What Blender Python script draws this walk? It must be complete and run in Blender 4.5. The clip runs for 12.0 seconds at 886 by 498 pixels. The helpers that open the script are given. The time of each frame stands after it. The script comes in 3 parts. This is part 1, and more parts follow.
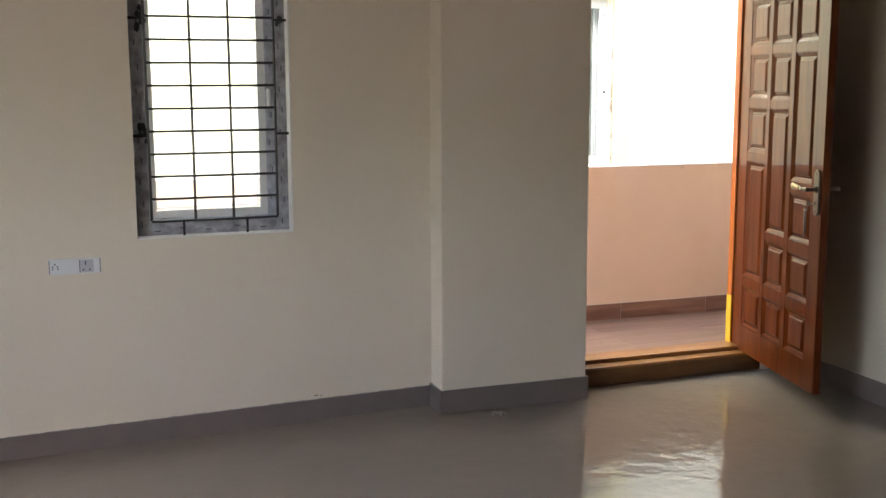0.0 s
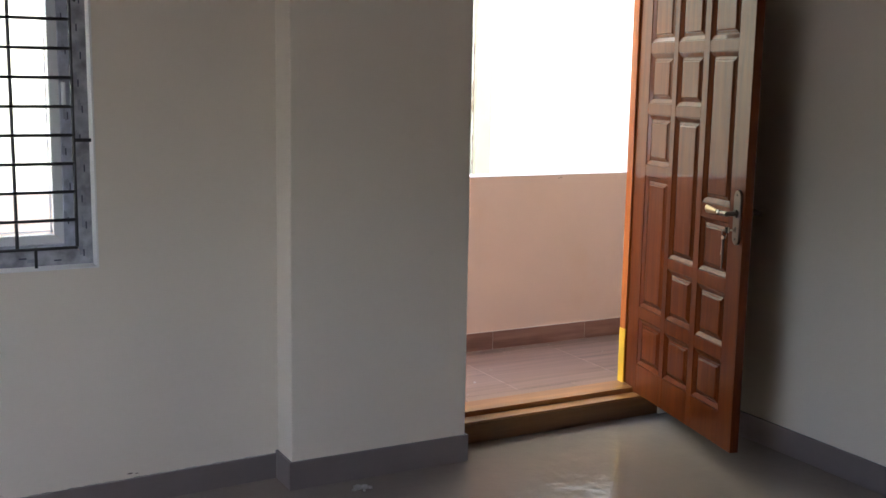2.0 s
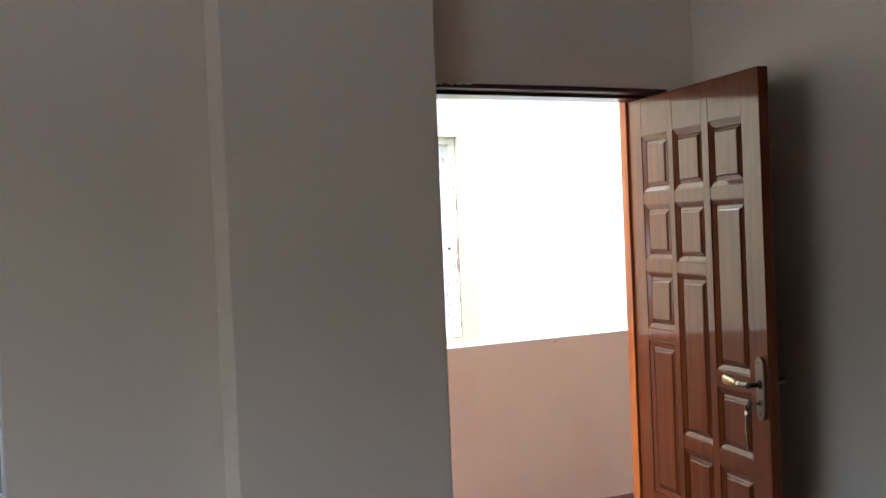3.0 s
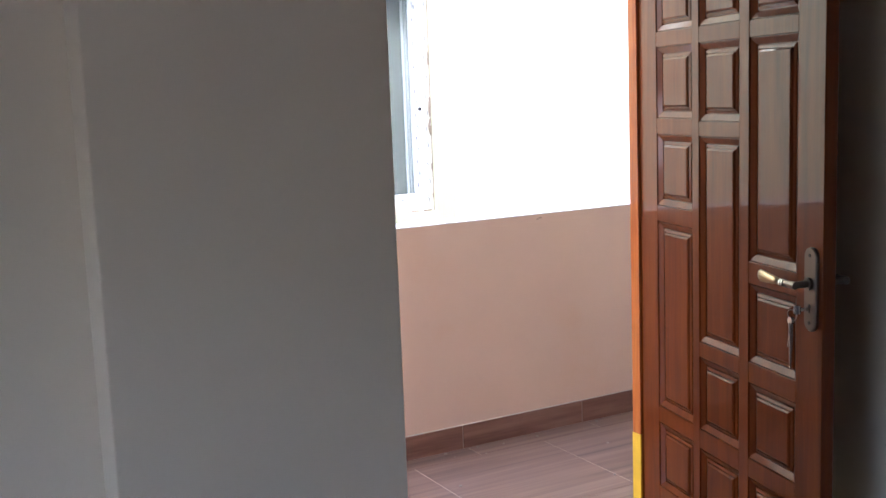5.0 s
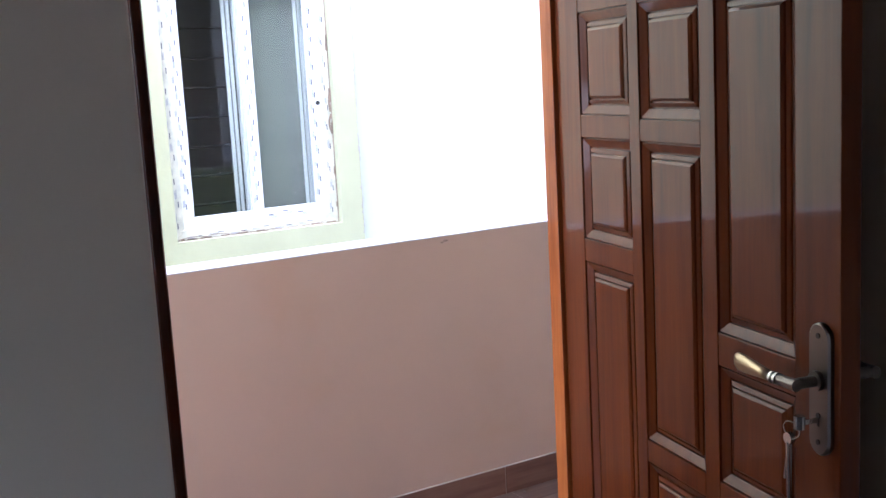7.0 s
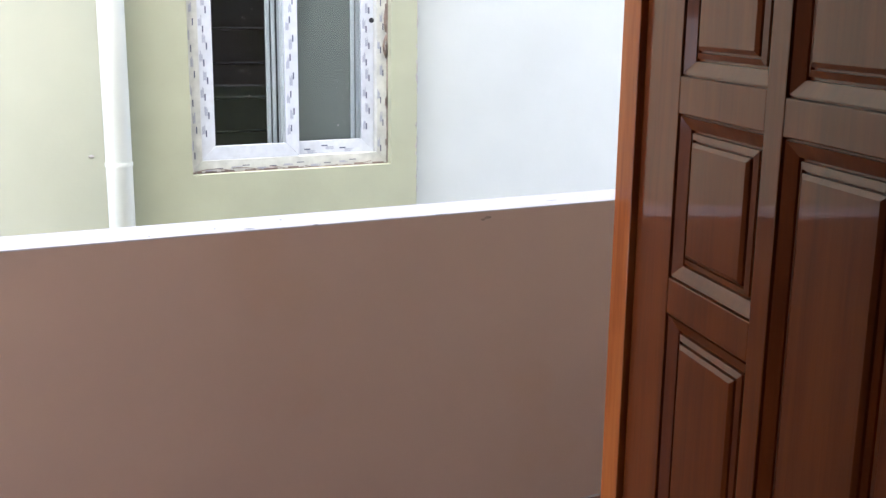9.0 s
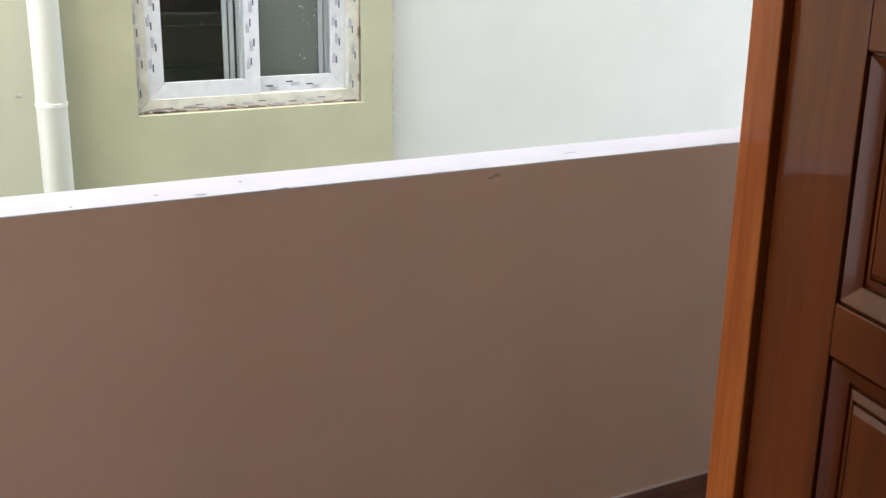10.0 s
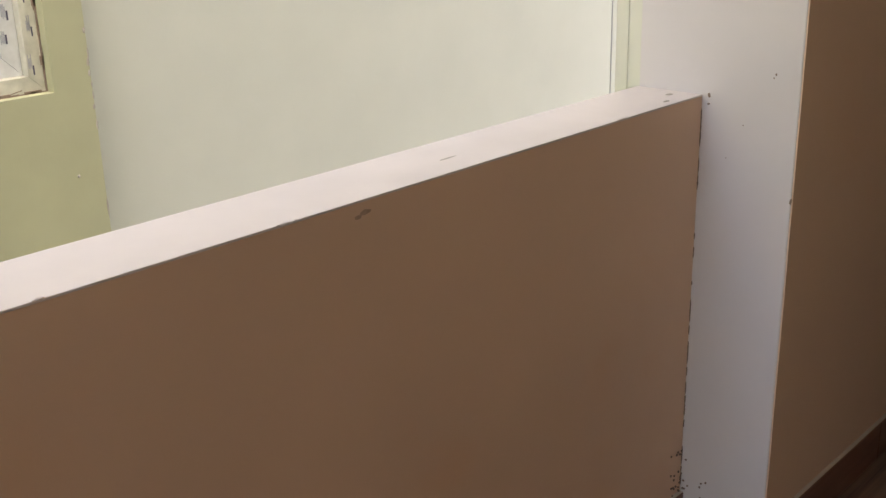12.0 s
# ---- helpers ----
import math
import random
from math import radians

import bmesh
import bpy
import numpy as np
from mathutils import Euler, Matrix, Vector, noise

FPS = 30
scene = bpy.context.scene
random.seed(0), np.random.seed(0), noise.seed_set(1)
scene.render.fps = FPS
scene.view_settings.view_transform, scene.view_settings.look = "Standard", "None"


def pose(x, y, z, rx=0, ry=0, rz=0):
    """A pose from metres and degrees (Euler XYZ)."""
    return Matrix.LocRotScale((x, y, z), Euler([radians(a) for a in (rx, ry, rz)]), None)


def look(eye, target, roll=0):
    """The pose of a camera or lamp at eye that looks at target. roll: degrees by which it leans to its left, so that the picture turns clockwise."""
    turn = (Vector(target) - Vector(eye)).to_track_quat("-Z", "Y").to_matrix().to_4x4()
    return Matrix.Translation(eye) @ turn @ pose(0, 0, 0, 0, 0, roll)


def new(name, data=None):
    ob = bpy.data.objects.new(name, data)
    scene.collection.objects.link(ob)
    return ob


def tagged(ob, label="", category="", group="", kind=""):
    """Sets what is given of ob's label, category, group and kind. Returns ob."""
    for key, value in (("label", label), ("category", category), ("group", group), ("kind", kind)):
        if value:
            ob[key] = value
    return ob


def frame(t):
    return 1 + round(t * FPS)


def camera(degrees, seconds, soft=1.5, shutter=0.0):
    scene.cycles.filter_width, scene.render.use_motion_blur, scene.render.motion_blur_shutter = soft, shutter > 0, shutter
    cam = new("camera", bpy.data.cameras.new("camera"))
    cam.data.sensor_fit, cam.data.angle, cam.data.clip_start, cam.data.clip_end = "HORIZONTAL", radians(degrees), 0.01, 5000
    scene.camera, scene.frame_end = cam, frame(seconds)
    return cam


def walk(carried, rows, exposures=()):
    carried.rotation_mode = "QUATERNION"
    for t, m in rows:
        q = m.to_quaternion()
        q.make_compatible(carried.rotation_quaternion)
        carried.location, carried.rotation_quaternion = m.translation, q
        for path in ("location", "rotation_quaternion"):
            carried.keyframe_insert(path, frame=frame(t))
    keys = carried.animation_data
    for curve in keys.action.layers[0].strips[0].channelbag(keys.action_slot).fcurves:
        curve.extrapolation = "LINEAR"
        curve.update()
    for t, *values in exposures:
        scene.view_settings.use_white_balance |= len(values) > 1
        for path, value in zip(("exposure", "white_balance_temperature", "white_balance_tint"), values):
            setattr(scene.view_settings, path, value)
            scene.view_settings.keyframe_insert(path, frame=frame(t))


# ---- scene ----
cam = camera(44.8, 12.0)

PATH = [
    (0, (0.114, -0.139, 1.546), (0.776, 1.724, 1.243), -0.2),
    (0.5, (0.141, 0.022, 1.534), (0.784, 1.883, 1.182), -0.6),
    (1, (0.269, 0.251, 1.569), (0.849, 2.148, 1.308), -1.0),
    (1.5, (0.356, 0.491, 1.548), (1.057, 2.338, 1.233), 0.9),
    (2, (0.401, 0.791, 1.565), (1.335, 2.531, 1.251), 1.0),
    (2.5, (0.545, 0.987, 1.586), (1.478, 2.751, 1.457), -0.1),
    (2.7, (0.652, 1.095, 1.631), (1.571, 2.871, 1.605), -2.1),
    (4.3, (0.944, 1.766, 1.622), (2.027, 3.443, 1.493), -1.0),
    (4.5, (1.028, 1.833, 1.624), (2.078, 3.531, 1.496), -2.8),
    (5, (1.28, 2.027, 1.575), (2.235, 3.759, 1.287), -2.2),
    (5.5, (1.438, 2.247, 1.529), (2.47, 3.922, 1.168), 0.4),
    (6, (1.598, 2.482, 1.541), (2.715, 4.091, 1.134), -0.4),
    (6.5, (1.806, 2.655, 1.525), (2.932, 4.264, 1.146), -2.3),
    (6.7, (1.911, 2.718, 1.561), (2.963, 4.391, 1.255), -4.2),
    (8.3, (2.328, 3.324, 1.548), (3.326, 5.003, 1.115), 0.0),
    (8.5, (2.422, 3.403, 1.546), (3.378, 5.115, 1.153), -0.6),
    (9, (2.625, 3.547, 1.561), (3.492, 5.292, 1.113), 0.7),
    (9.5, (2.717, 3.78, 1.529), (3.564, 5.531, 1.066), 2.5),
    (10, (2.793, 4.064, 1.513), (3.709, 5.748, 0.942), 0.9),
    (10.5, (2.913, 4.308, 1.497), (3.789, 6.027, 0.97), 0.9),
    (11, (2.965, 4.536, 1.478), (3.957, 6.175, 0.903), 1.8),
    (11.5, (2.943, 4.751, 1.48), (4.18, 6.208, 0.891), 0.2),
    (12, (3.015, 4.954, 1.449), (4.386, 6.25, 0.785), -1.4),
]
EXPOSURES = [(0, 4.79, 6400, 9), (1.5, 4.55, 5850, 11), (2.5, 4.45, 5700, 12), (4.5, 4.5, 5450, 13), (6.5, 4.3, 5100, 14), (8.5, 3.52, 4950, 15), (9, 3.42, 5480, 13), (9.5, 3.34, 5600, 10), (10.5, 3.03, 6450, 7), (12, 2.78, 7200, 8)]
walk(cam, [(t, look(eye, target, roll)) for t, eye, target, roll in PATH], EXPOSURES)

LX, BY = -1.9, -4.5  # west and south walls of the room

# ---- world, sun, exposure ----
world = bpy.data.worlds.new("sky")
scene.world = world
world.use_nodes = True
wn = world.node_tree.nodes
sky = wn.new("ShaderNodeTexSky")
sky.sky_type = "NISHITA"
sky.sun_disc = False
sky.air_density, sky.dust_density, sky.ozone_density = 1.0, 6.0, 0.5
sky.sun_elevation, sky.sun_rotation = radians(62), radians(200)
wn["Background"].inputs["Strength"].default_value = 0.15
world.node_tree.links.new(sky.outputs[0], wn["Background"].inputs["Color"])

sun = new("sun", bpy.data.lights.new("sun", "SUN"))
sun.data.energy, sun.data.angle, sun.data.color = 0.5, radians(25), (1.0, 0.95, 0.88)
el, rot = radians(62), radians(200)
sun.matrix_world = look(Vector((math.sin(rot) * math.cos(el), math.cos(rot) * math.cos(el), math.sin(el))) * 20, (0, 0, 0))

# ---- materials ----
def material(name, color, rough=0.6, metal=0.0, vary=0.08, scale=3.0, bump=0.1, bump_scale=60.0, coat=0.0, spec=0.5, stain=None, smear=0.0, relief=0.002):
    """Paint, plaster or metal: colour varied at two scales, fine relief."""
    m = bpy.data.materials.new(name)
    m.use_nodes = True
    n, l = m.node_tree.nodes, m.node_tree.links
    b = n["Principled BSDF"]
    tc = n.new("ShaderNodeTexCoord")
    big, small = n.new("ShaderNodeTexNoise"), n.new("ShaderNodeTexNoise")
    big.inputs["Scale"].default_value, big.inputs["Detail"].default_value = scale, 4
    small.inputs["Scale"].default_value, small.inputs["Detail"].default_value = bump_scale, 3
    for t in (big, small):
        l.new(tc.outputs["Object"], t.inputs["Vector"])
    ramp = n.new("ShaderNodeValToRGB")
    c = Vector(color)
    ramp.color_ramp.elements[0].position, ramp.color_ramp.elements[1].position = 0.3, 0.7
    ramp.color_ramp.elements[0].color = (*(c * (1 - vary)), 1)
    ramp.color_ramp.elements[1].color = (*[min(1, v * (1 + vary)) for v in c], 1)
    l.new(big.outputs["Fac"], ramp.inputs["Fac"])
    out = ramp.outputs["Color"]
    if stain:
        spots, cut, mix = n.new("ShaderNodeTexNoise"), n.new("ShaderNodeValToRGB"), n.new("ShaderNodeMix")
        spots.inputs["Scale"].default_value, spots.inputs["Detail"].default_value = 2.3, 5
        l.new(tc.outputs["Object"], spots.inputs["Vector"])
        cut.color_ramp.elements[0].position, cut.color_ramp.elements[1].position = 0.56, 0.78
        cut.color_ramp.elements[0].color, cut.color_ramp.elements[1].color = (0, 0, 0, 1), (0.5, 0.5, 0.5, 1)
        mix.data_type = "RGBA"
        l.new(spots.outputs["Fac"], cut.inputs["Fac"])
        l.new(cut.outputs["Color"], mix.inputs["Factor"])
        l.new(out, mix.inputs["A"])
        mix.inputs["B"].default_value = (*stain, 1)
        out = mix.outputs["Result"]
    l.new(out, b.inputs["Base Color"])
    if smear:
        sm, span = n.new("ShaderNodeTexNoise"), n.new("ShaderNodeMapRange")
        sm.inputs["Scale"].default_value, sm.inputs["Detail"].default_value, sm.inputs["Distortion"].default_value = 5.0, 6, 1.5
        l.new(tc.outputs["Object"], sm.inputs["Vector"])
        span.inputs["From Min"].default_value, span.inputs["From Max"].default_value = 0.45, 0.75
        span.inputs["To Min"].default_value, span.inputs["To Max"].default_value = rough, rough + smear
        l.new(sm.outputs["Fac"], span.inputs["Value"])
        l.new(span.outputs["Result"], b.inputs["Roughness"])
    bp = n.new("ShaderNodeBump")
    bp.inputs["Strength"].default_value, bp.inputs["Distance"].default_value = bump, relief
    l.new(small.outputs["Fac"], bp.inputs["Height"])
    l.new(bp.outputs["Normal"], b.inputs["Normal"])
    if not smear:
        b.inputs["Roughness"].default_value = rough
    b.inputs["Metallic"].default_value = metal
    b.inputs["Coat Weight"].default_value, b.inputs["Coat Roughness"].default_value = coat, 0.06
    b.inputs["Specular IOR Level"].default_value = spec
    return m


def ramp_of(n, stops):
    r = n.new("ShaderNodeValToRGB")
    e = r.color_ramp.elements
    while len(e) < len(stops):
        e.new(0.5)
    for el_, (p, c) in zip(e, stops):
        el_.position, el_.color = p, (*c, 1)
    return r


def wood(name, stops, stretch, rough=0.4, coat=0.6, coat_rough=0.05, grain=6.0, per_piece=0.0):
    """Grain drawn out along one axis, with a finer fibre over it."""
    m = bpy.data.materials.new(name)
    m.use_nodes = True
    n, l = m.node_tree.nodes, m.node_tree.links
    b = n["Principled BSDF"]
    tc, mp = n.new("ShaderNodeTexCoord"), n.new("ShaderNodeMapping")
    mp.inputs["Scale"].default_value = stretch
    l.new(tc.outputs["Object"], mp.inputs["Vector"])
    src = mp.outputs["Vector"]
    if per_piece:
        oi, add, sc = n.new("ShaderNodeObjectInfo"), n.new("ShaderNodeVectorMath"), n.new("ShaderNodeVectorMath")
        add.operation, sc.operation = "ADD", "SCALE"
        comb = n.new("ShaderNodeCombineXYZ")
        for k in "XYZ":
            l.new(oi.outputs["Random"], comb.inputs[k])
        l.new(comb.outputs[0], sc.inputs[0])
        sc.inputs["Scale"].default_value = per_piece
        l.new(src, add.inputs[0])
        l.new(sc.outputs[0], add.inputs[1])
        src = add.outputs[0]
    a, f = n.new("ShaderNodeTexNoise"), n.new("ShaderNodeTexNoise")
    a.inputs["Scale"].default_value, a.inputs["Detail"].default_value, a.inputs["Distortion"].default_value = grain, 6, 0.6
    f.inputs["Scale"].default_value, f.inputs["Detail"].default_value = grain * 6, 3
    l.new(src, a.inputs["Vector"])
    l.new(src, f.inputs["Vector"])
    mixf = n.new("ShaderNodeMath")
    mixf.operation = "MULTIPLY_ADD"
    mixf.inputs[1].default_value = 0.25
    l.new(f.outputs["Fac"], mixf.inputs[0])
    half = n.new("ShaderNodeMath")
    half.operation = "MULTIPLY"
    half.inputs[1].default_value = 0.78
    l.new(a.outputs["Fac"], half.inputs[0])
    l.new(half.outputs[0], mixf.inputs[2])
    r = ramp_of(n, stops)
    l.new(mixf.outputs[0], r.inputs["Fac"])
    l.new(r.outputs["Color"], b.inputs["Base Color"])
    bp = n.new("ShaderNodeBump")
    bp.inputs["Strength"].default_value, bp.inputs["Distance"].default_value = 0.15, 0.001
    l.new(f.outputs["Fac"], bp.inputs["Height"])
    l.new(bp.outputs["Normal"], b.inputs["Normal"])
    b.inputs["Roughness"].default_value = rough
    b.inputs["Coat Weight"].default_value, b.inputs["Coat Roughness"].default_value = coat, coat_rough
    b.inputs["Coat IOR"].default_value = 1.36
    if coat > 0.5:
        b.inputs["Specular IOR Level"].default_value = 0.08
    return m


CREAM = material("cream_wall_paint", (0.745, 0.668, 0.548), 0.55, vary=0.03, scale=1.5, bump=0.12, bump_scale=25)
SHELL = material("white_ceiling_paint", (0.78, 0.77, 0.73), 0.7, vary=0.02)
# grey for unseen room surfaces, chosen to weaken bounce light
BOUNCECUT = material("bounce_cutting_grey", (0.40, 0.38, 0.35), 0.9, vary=0.08, scale=2.0)
TAN = material("tan_corridor_paint", (0.67, 0.476, 0.352), 0.6, stain=(0.64, 0.38, 0.22), vary=0.04, scale=2.0, bump=0.15, bump_scale=30)
PALE = material("pale_pink_white_paint", (0.63, 0.575, 0.58), 0.6, vary=0.05, scale=6.0, bump=0.2, bump_scale=30)
COOL = material("cool_white_paint", (0.615, 0.59, 0.605), 0.6, vary=0.03, scale=4.0, bump=0.2, bump_scale=30)
OLIVE = material("olive_facade_paint", (0.325, 0.332, 0.220), 0.75, vary=0.05, scale=4.0, bump=0.3, bump_scale=30)
OLIVEL = material("pale_olive_cream_paint", (0.380, 0.390, 0.292), 0.75, vary=0.04, scale=3.0, bump=0.3, bump_scale=30)
IVORY = material("ivory_facade_paint", (0.43, 0.45, 0.415), 0.75, vary=0.03, scale=3.0, bump=0.3, bump_scale=30)
BASE = material("grey_mauve_skirting_tile", (0.190, 0.160, 0.148), 0.3, vary=0.05, scale=8)
FLOORM = material("glossy_beige_vitrified_tile", (0.27, 0.235, 0.20), 0.035, vary=0.06, scale=1.5, bump=0.7, bump_scale=10, spec=0.36, smear=0.11, relief=0.005)
UPVC = material("white_upvc", (0.80, 0.81, 0.82), 0.3, vary=0.02)
FILM = material("grimy_protective_film", (0.47, 0.47, 0.41), 0.35, vary=0.15, scale=22)
FILMBACK = material("grey_dusty_film", (0.34, 0.34, 0.37), 0.4, vary=0.4, scale=25)
FILMBLUE = material("blue_grey_protective_film", (0.40, 0.42, 0.50), 0.35, vary=0.25, scale=25)
INK = material("blue_black_print_ink", (0.05, 0.05, 0.09), 0.5)
IRON = material("black_painted_iron", (0.015, 0.015, 0.018), 0.4, metal=0.3)
PIPEM = material("ivory_plastic_pipe", (0.62, 0.63, 0.55), 0.4, vary=0.03)
YELLOW = material("yellow_primer_paint", (0.66, 0.37, 0.015), 0.5, vary=0.08, scale=15)
CHROME = material("chrome", (0.45, 0.43, 0.41), 0.25, metal=1.0)
NICKEL = material("antique_nickel", (0.145, 0.125, 0.11), 0.32, metal=1.0)
BRASS = material("pale_brass", (0.42, 0.33, 0.21), 0.38, metal=1.0)
# near-black colour stands in for the lack of light behind the facade window
DARK = material("near_black_for_unlit_room", (0.035, 0.038, 0.045), 0.8)
SCREEN = material("grey_insect_screen", (0.085, 0.095, 0.09), 0.9, vary=0.03, scale=10, bump=0.0)
SMEAR = material("pale_blue_grey_print", (0.26, 0.27, 0.32), 0.5)
BARS = material("dim_grey_bars", (0.008, 0.009, 0.012), 0.9, spec=0.0, bump=0.0)
SASHM = material("blue_grey_film_on_plastic", (0.51, 0.53, 0.55), 0.3, vary=0.08, scale=30)
RIBM = material("grey_aluminium_rib", (0.36, 0.38, 0.40), 0.35, vary=0.03)
PLASTIC = material("white_plastic", (0.74, 0.74, 0.74), 0.3, vary=0.02)
SOCKGREY = material("pale_grey_plastic", (0.5, 0.5, 0.54), 0.35, vary=0.03)
CEMENT = material("grey_cement", (0.33, 0.31, 0.28), 0.9, vary=0.2, scale=20)
STAIN = material("dark_cement_stain", (0.20, 0.15, 0.12), 0.9, vary=0.3, scale=30)
SMUDGE = material("rubbed_brown_smudge", (0.42, 0.30, 0.23), 0.8, vary=0.2, scale=60)
GROUT = material("pale_grout", (0.50, 0.43, 0.37), 0.9)
TEAK = wood("varnished_teak", [(0.28, (0.070, 0.0135, 0.003)), (0.50, (0.110, 0.0230, 0.0042)), (0.80, (0.158, 0.037, 0.006))], (14, 14, 1.0), grain=1.6, coat=0.62, coat_rough=0.05)
# brighter copy of the teak: corridor light is put into the jamb's colour
TEAKLIT = wood("lit_varnished_teak", [(0.30, (0.19, 0.040, 0.008)), (0.50, (0.36, 0.092, 0.018)), (0.72, (0.48, 0.155, 0.035))], (14, 14, 1.0), grain=1.6, coat=0.6)
SILLW = wood("sill_teak", [(0.30, (0.16, 0.06, 0.015)), (0.50, (0.30, 0.125, 0.03)), (0.72, (0.42, 0.19, 0.05))], (1, 14, 14), grain=1.6, coat=0.5)
# sill teak at about half brightness: shade on the lower front is coloured in
SILLD = wood("shaded_sill_teak", [(0.30, (0.07, 0.028, 0.008)), (0.50, (0.14, 0.060, 0.016)), (0.72, (0.20, 0.09, 0.026))], (1, 14, 14), grain=1.6, coat=0.4)
# darkened copy of the frame teak: shade at the head put into the colour
HEADW = wood("shaded_head_teak", [(0.30, (0.025, 0.009, 0.004)), (0.50, (0.045, 0.015, 0.006)), (0.72, (0.07, 0.024, 0.009))], (1, 14, 14), grain=1.6, coat=0.3)
SKIRTW = wood("dark_wood_look_tile", [(0.32, (0.12, 0.054, 0.034)), (0.48, (0.20, 0.098, 0.066)), (0.68, (0.28, 0.155, 0.11))], (0.7, 9, 9), rough=0.35, coat=0.1, grain=1.8, per_piece=37.0)
TILEW = wood("wood_look_tile", [(0.34, (0.062, 0.033, 0.023)), (0.46, (0.145, 0.085, 0.060)), (0.66, (0.215, 0.138, 0.100))], (0.35, 15, 15), rough=0.35, coat=0.06, grain=1.5, per_piece=37.0)

GLASS = bpy.data.materials.new("window_glass")
GLASS.use_nodes = True
gb = GLASS.node_tree.nodes["Principled BSDF"]
gb.inputs["Base Color"].default_value = (0.9, 0.95, 0.93, 1)
gb.inputs["Roughness"].default_value, gb.inputs["IOR"].default_value, gb.inputs["Transmission Weight"].default_value = 0.0, 1.45, 1.0


DUSTY = GLASS.copy()
DUSTY.name = "dusty_filmed_glass"
dn, dl = DUSTY.node_tree.nodes, DUSTY.node_tree.links
tr, mx = dn.new("ShaderNodeBsdfTranslucent"), dn.new("ShaderNodeMixShader")
tr.inputs["Color"].default_value = (0.9, 0.88, 0.9, 1)
mx.inputs[0].default_value = 0.2
dl.new(dn["Principled BSDF"].outputs[0], mx.inputs[1])
dl.new(tr.outputs[0], mx.inputs[2])
dl.new(mx.outputs[0], dn["Material Output"].inputs["Surface"])


# ---- builders ----
def block(bm, x0, x1, y0, y1, z0, z1, bevel=0.0):
    """A box between two corners, its edges eased."""
    made = bmesh.ops.create_cube(bm, size=1)["verts"]
    bmesh.ops.scale(bm, vec=(x1 - x0, y1 - y0, z1 - z0), verts=made)
    bmesh.ops.translate(bm, vec=((x0 + x1) / 2, (y0 + y1) / 2, (z0 + z1) / 2), verts=made)
    if bevel:
        edges = list({e for v in made for e in v.link_edges})
        bmesh.ops.bevel(bm, geom=edges, offset=bevel, segments=2, affect="EDGES", profile=0.5)
    return made


def rod(bm, a, b, r, seg=10, r2=None):
    """A round bar from a to b."""
    a, b = Vector(a), Vector(b)
    d = b - a
    made = bmesh.ops.create_cone(bm, cap_ends=True, segments=seg, radius1=r, radius2=r if r2 is None else r2, depth=d.length)["verts"]
    m = Matrix.Translation((a + b) / 2) @ d.to_track_quat("Z", "Y").to_matrix().to_4x4()
    bmesh.ops.transform(bm, matrix=m, verts=made)
    return made


def blob(bm, x, y, z, r, flat=0.5, seed=0):
    """A small uneven crumb."""
    made = bmesh.ops.create_icosphere(bm, subdivisions=1, radius=r)["verts"]
    rng = random.Random(seed)
    for v in made:
        v.co *= 0.7 + 0.6 * rng.random()
        v.co.z *= flat
    bmesh.ops.translate(bm, vec=(x, y, z), verts=made)


def mesh_of(name, bm, mat):
    me = bpy.data.meshes.new(name)
    bm.to_mesh(me)
    bm.free()
    me.materials.append(mat)
    return me


def part(name, bm, mat, parent, label=""):
    ob = new(name, mesh_of(name, bm, mat))
    ob.parent = parent
    return tagged(ob, label)


def thing(name, bm, mat, label="", category="", kind="", group=""):
    return tagged(new(name, mesh_of(name, bm, mat)), label, category, group, kind)


def holder(name, m, label, category, group="", kind=""):
    ob = new(name)
    ob.matrix_world = m
    return tagged(ob, label, category, group, kind)


def boxes(name, spec, mat, label="", category="", kind="", bevel=0.0):
    bm = bmesh.new()
    for s in spec:
        block(bm, *s, bevel=bevel)
    return thing(name, bm, mat, label, category, kind)


# ---- plan ----
WY, PY, WT = 4.66, 4.505, 0.21          # room wall face, pier face, wall thickness
RX, CH = 3.80, 2.95  # right wall, left wall, back wall, ceiling
WX0, WX1, WZ0, WZ1 = 0.412, 1.10, 0.883, 2.175  # window opening
DX0, DX1, DZ = 2.54, 3.66, 2.154        # door opening
PX0, PX1 = 1.757, 2.512                 # pier
OY = WY + WT                            # corridor face of the wall
PAR0, PAR1, PARZ = 6.02, 6.167, 1.02    # parapet
P2X, P2Y = 4.90, 5.815                  # corridor column corner
FY = 8.20                               # facade opposite

# unseen masses added overhead to keep direct sun out of the corridor gap
boxes("sun_blocker", [(1.8, 9.2, WY + 0.03, PAR1, CH + 0.15, 6.5), (-5, 9.2, -2.4, WY + 0.03, 6.3, 6.5)], CREAM, "unseen masses over the near building, added to block the sun", "building", "structure")
boxes("wall_north", [
    (LX - 0.2, WX0, WY, OY, -0.12, CH), (WX0, WX1, WY, OY, -0.12, WZ0), (WX0, WX1, WY, OY, WZ1, CH),
    (WX1, DX0, WY, OY, -0.12, CH), (DX0, DX1, WY, OY, DZ, CH), (DX1, 9.0, WY, OY, -0.12, CH)], CREAM, "cream painted plaster wall with window and door openings", "wall", "structure")
boxes("wall_pier", [(PX0, PX1, PY, WY, -0.12, CH)], CREAM, "cream painted pier standing proud of the wall", "wall", "structure", bevel=0.004)
boxes("wall_east", [(RX, RX + 0.2, BY - 0.2, WY, -0.12, CH)], CREAM, "cream painted side wall behind the open door", "wall", "structure")
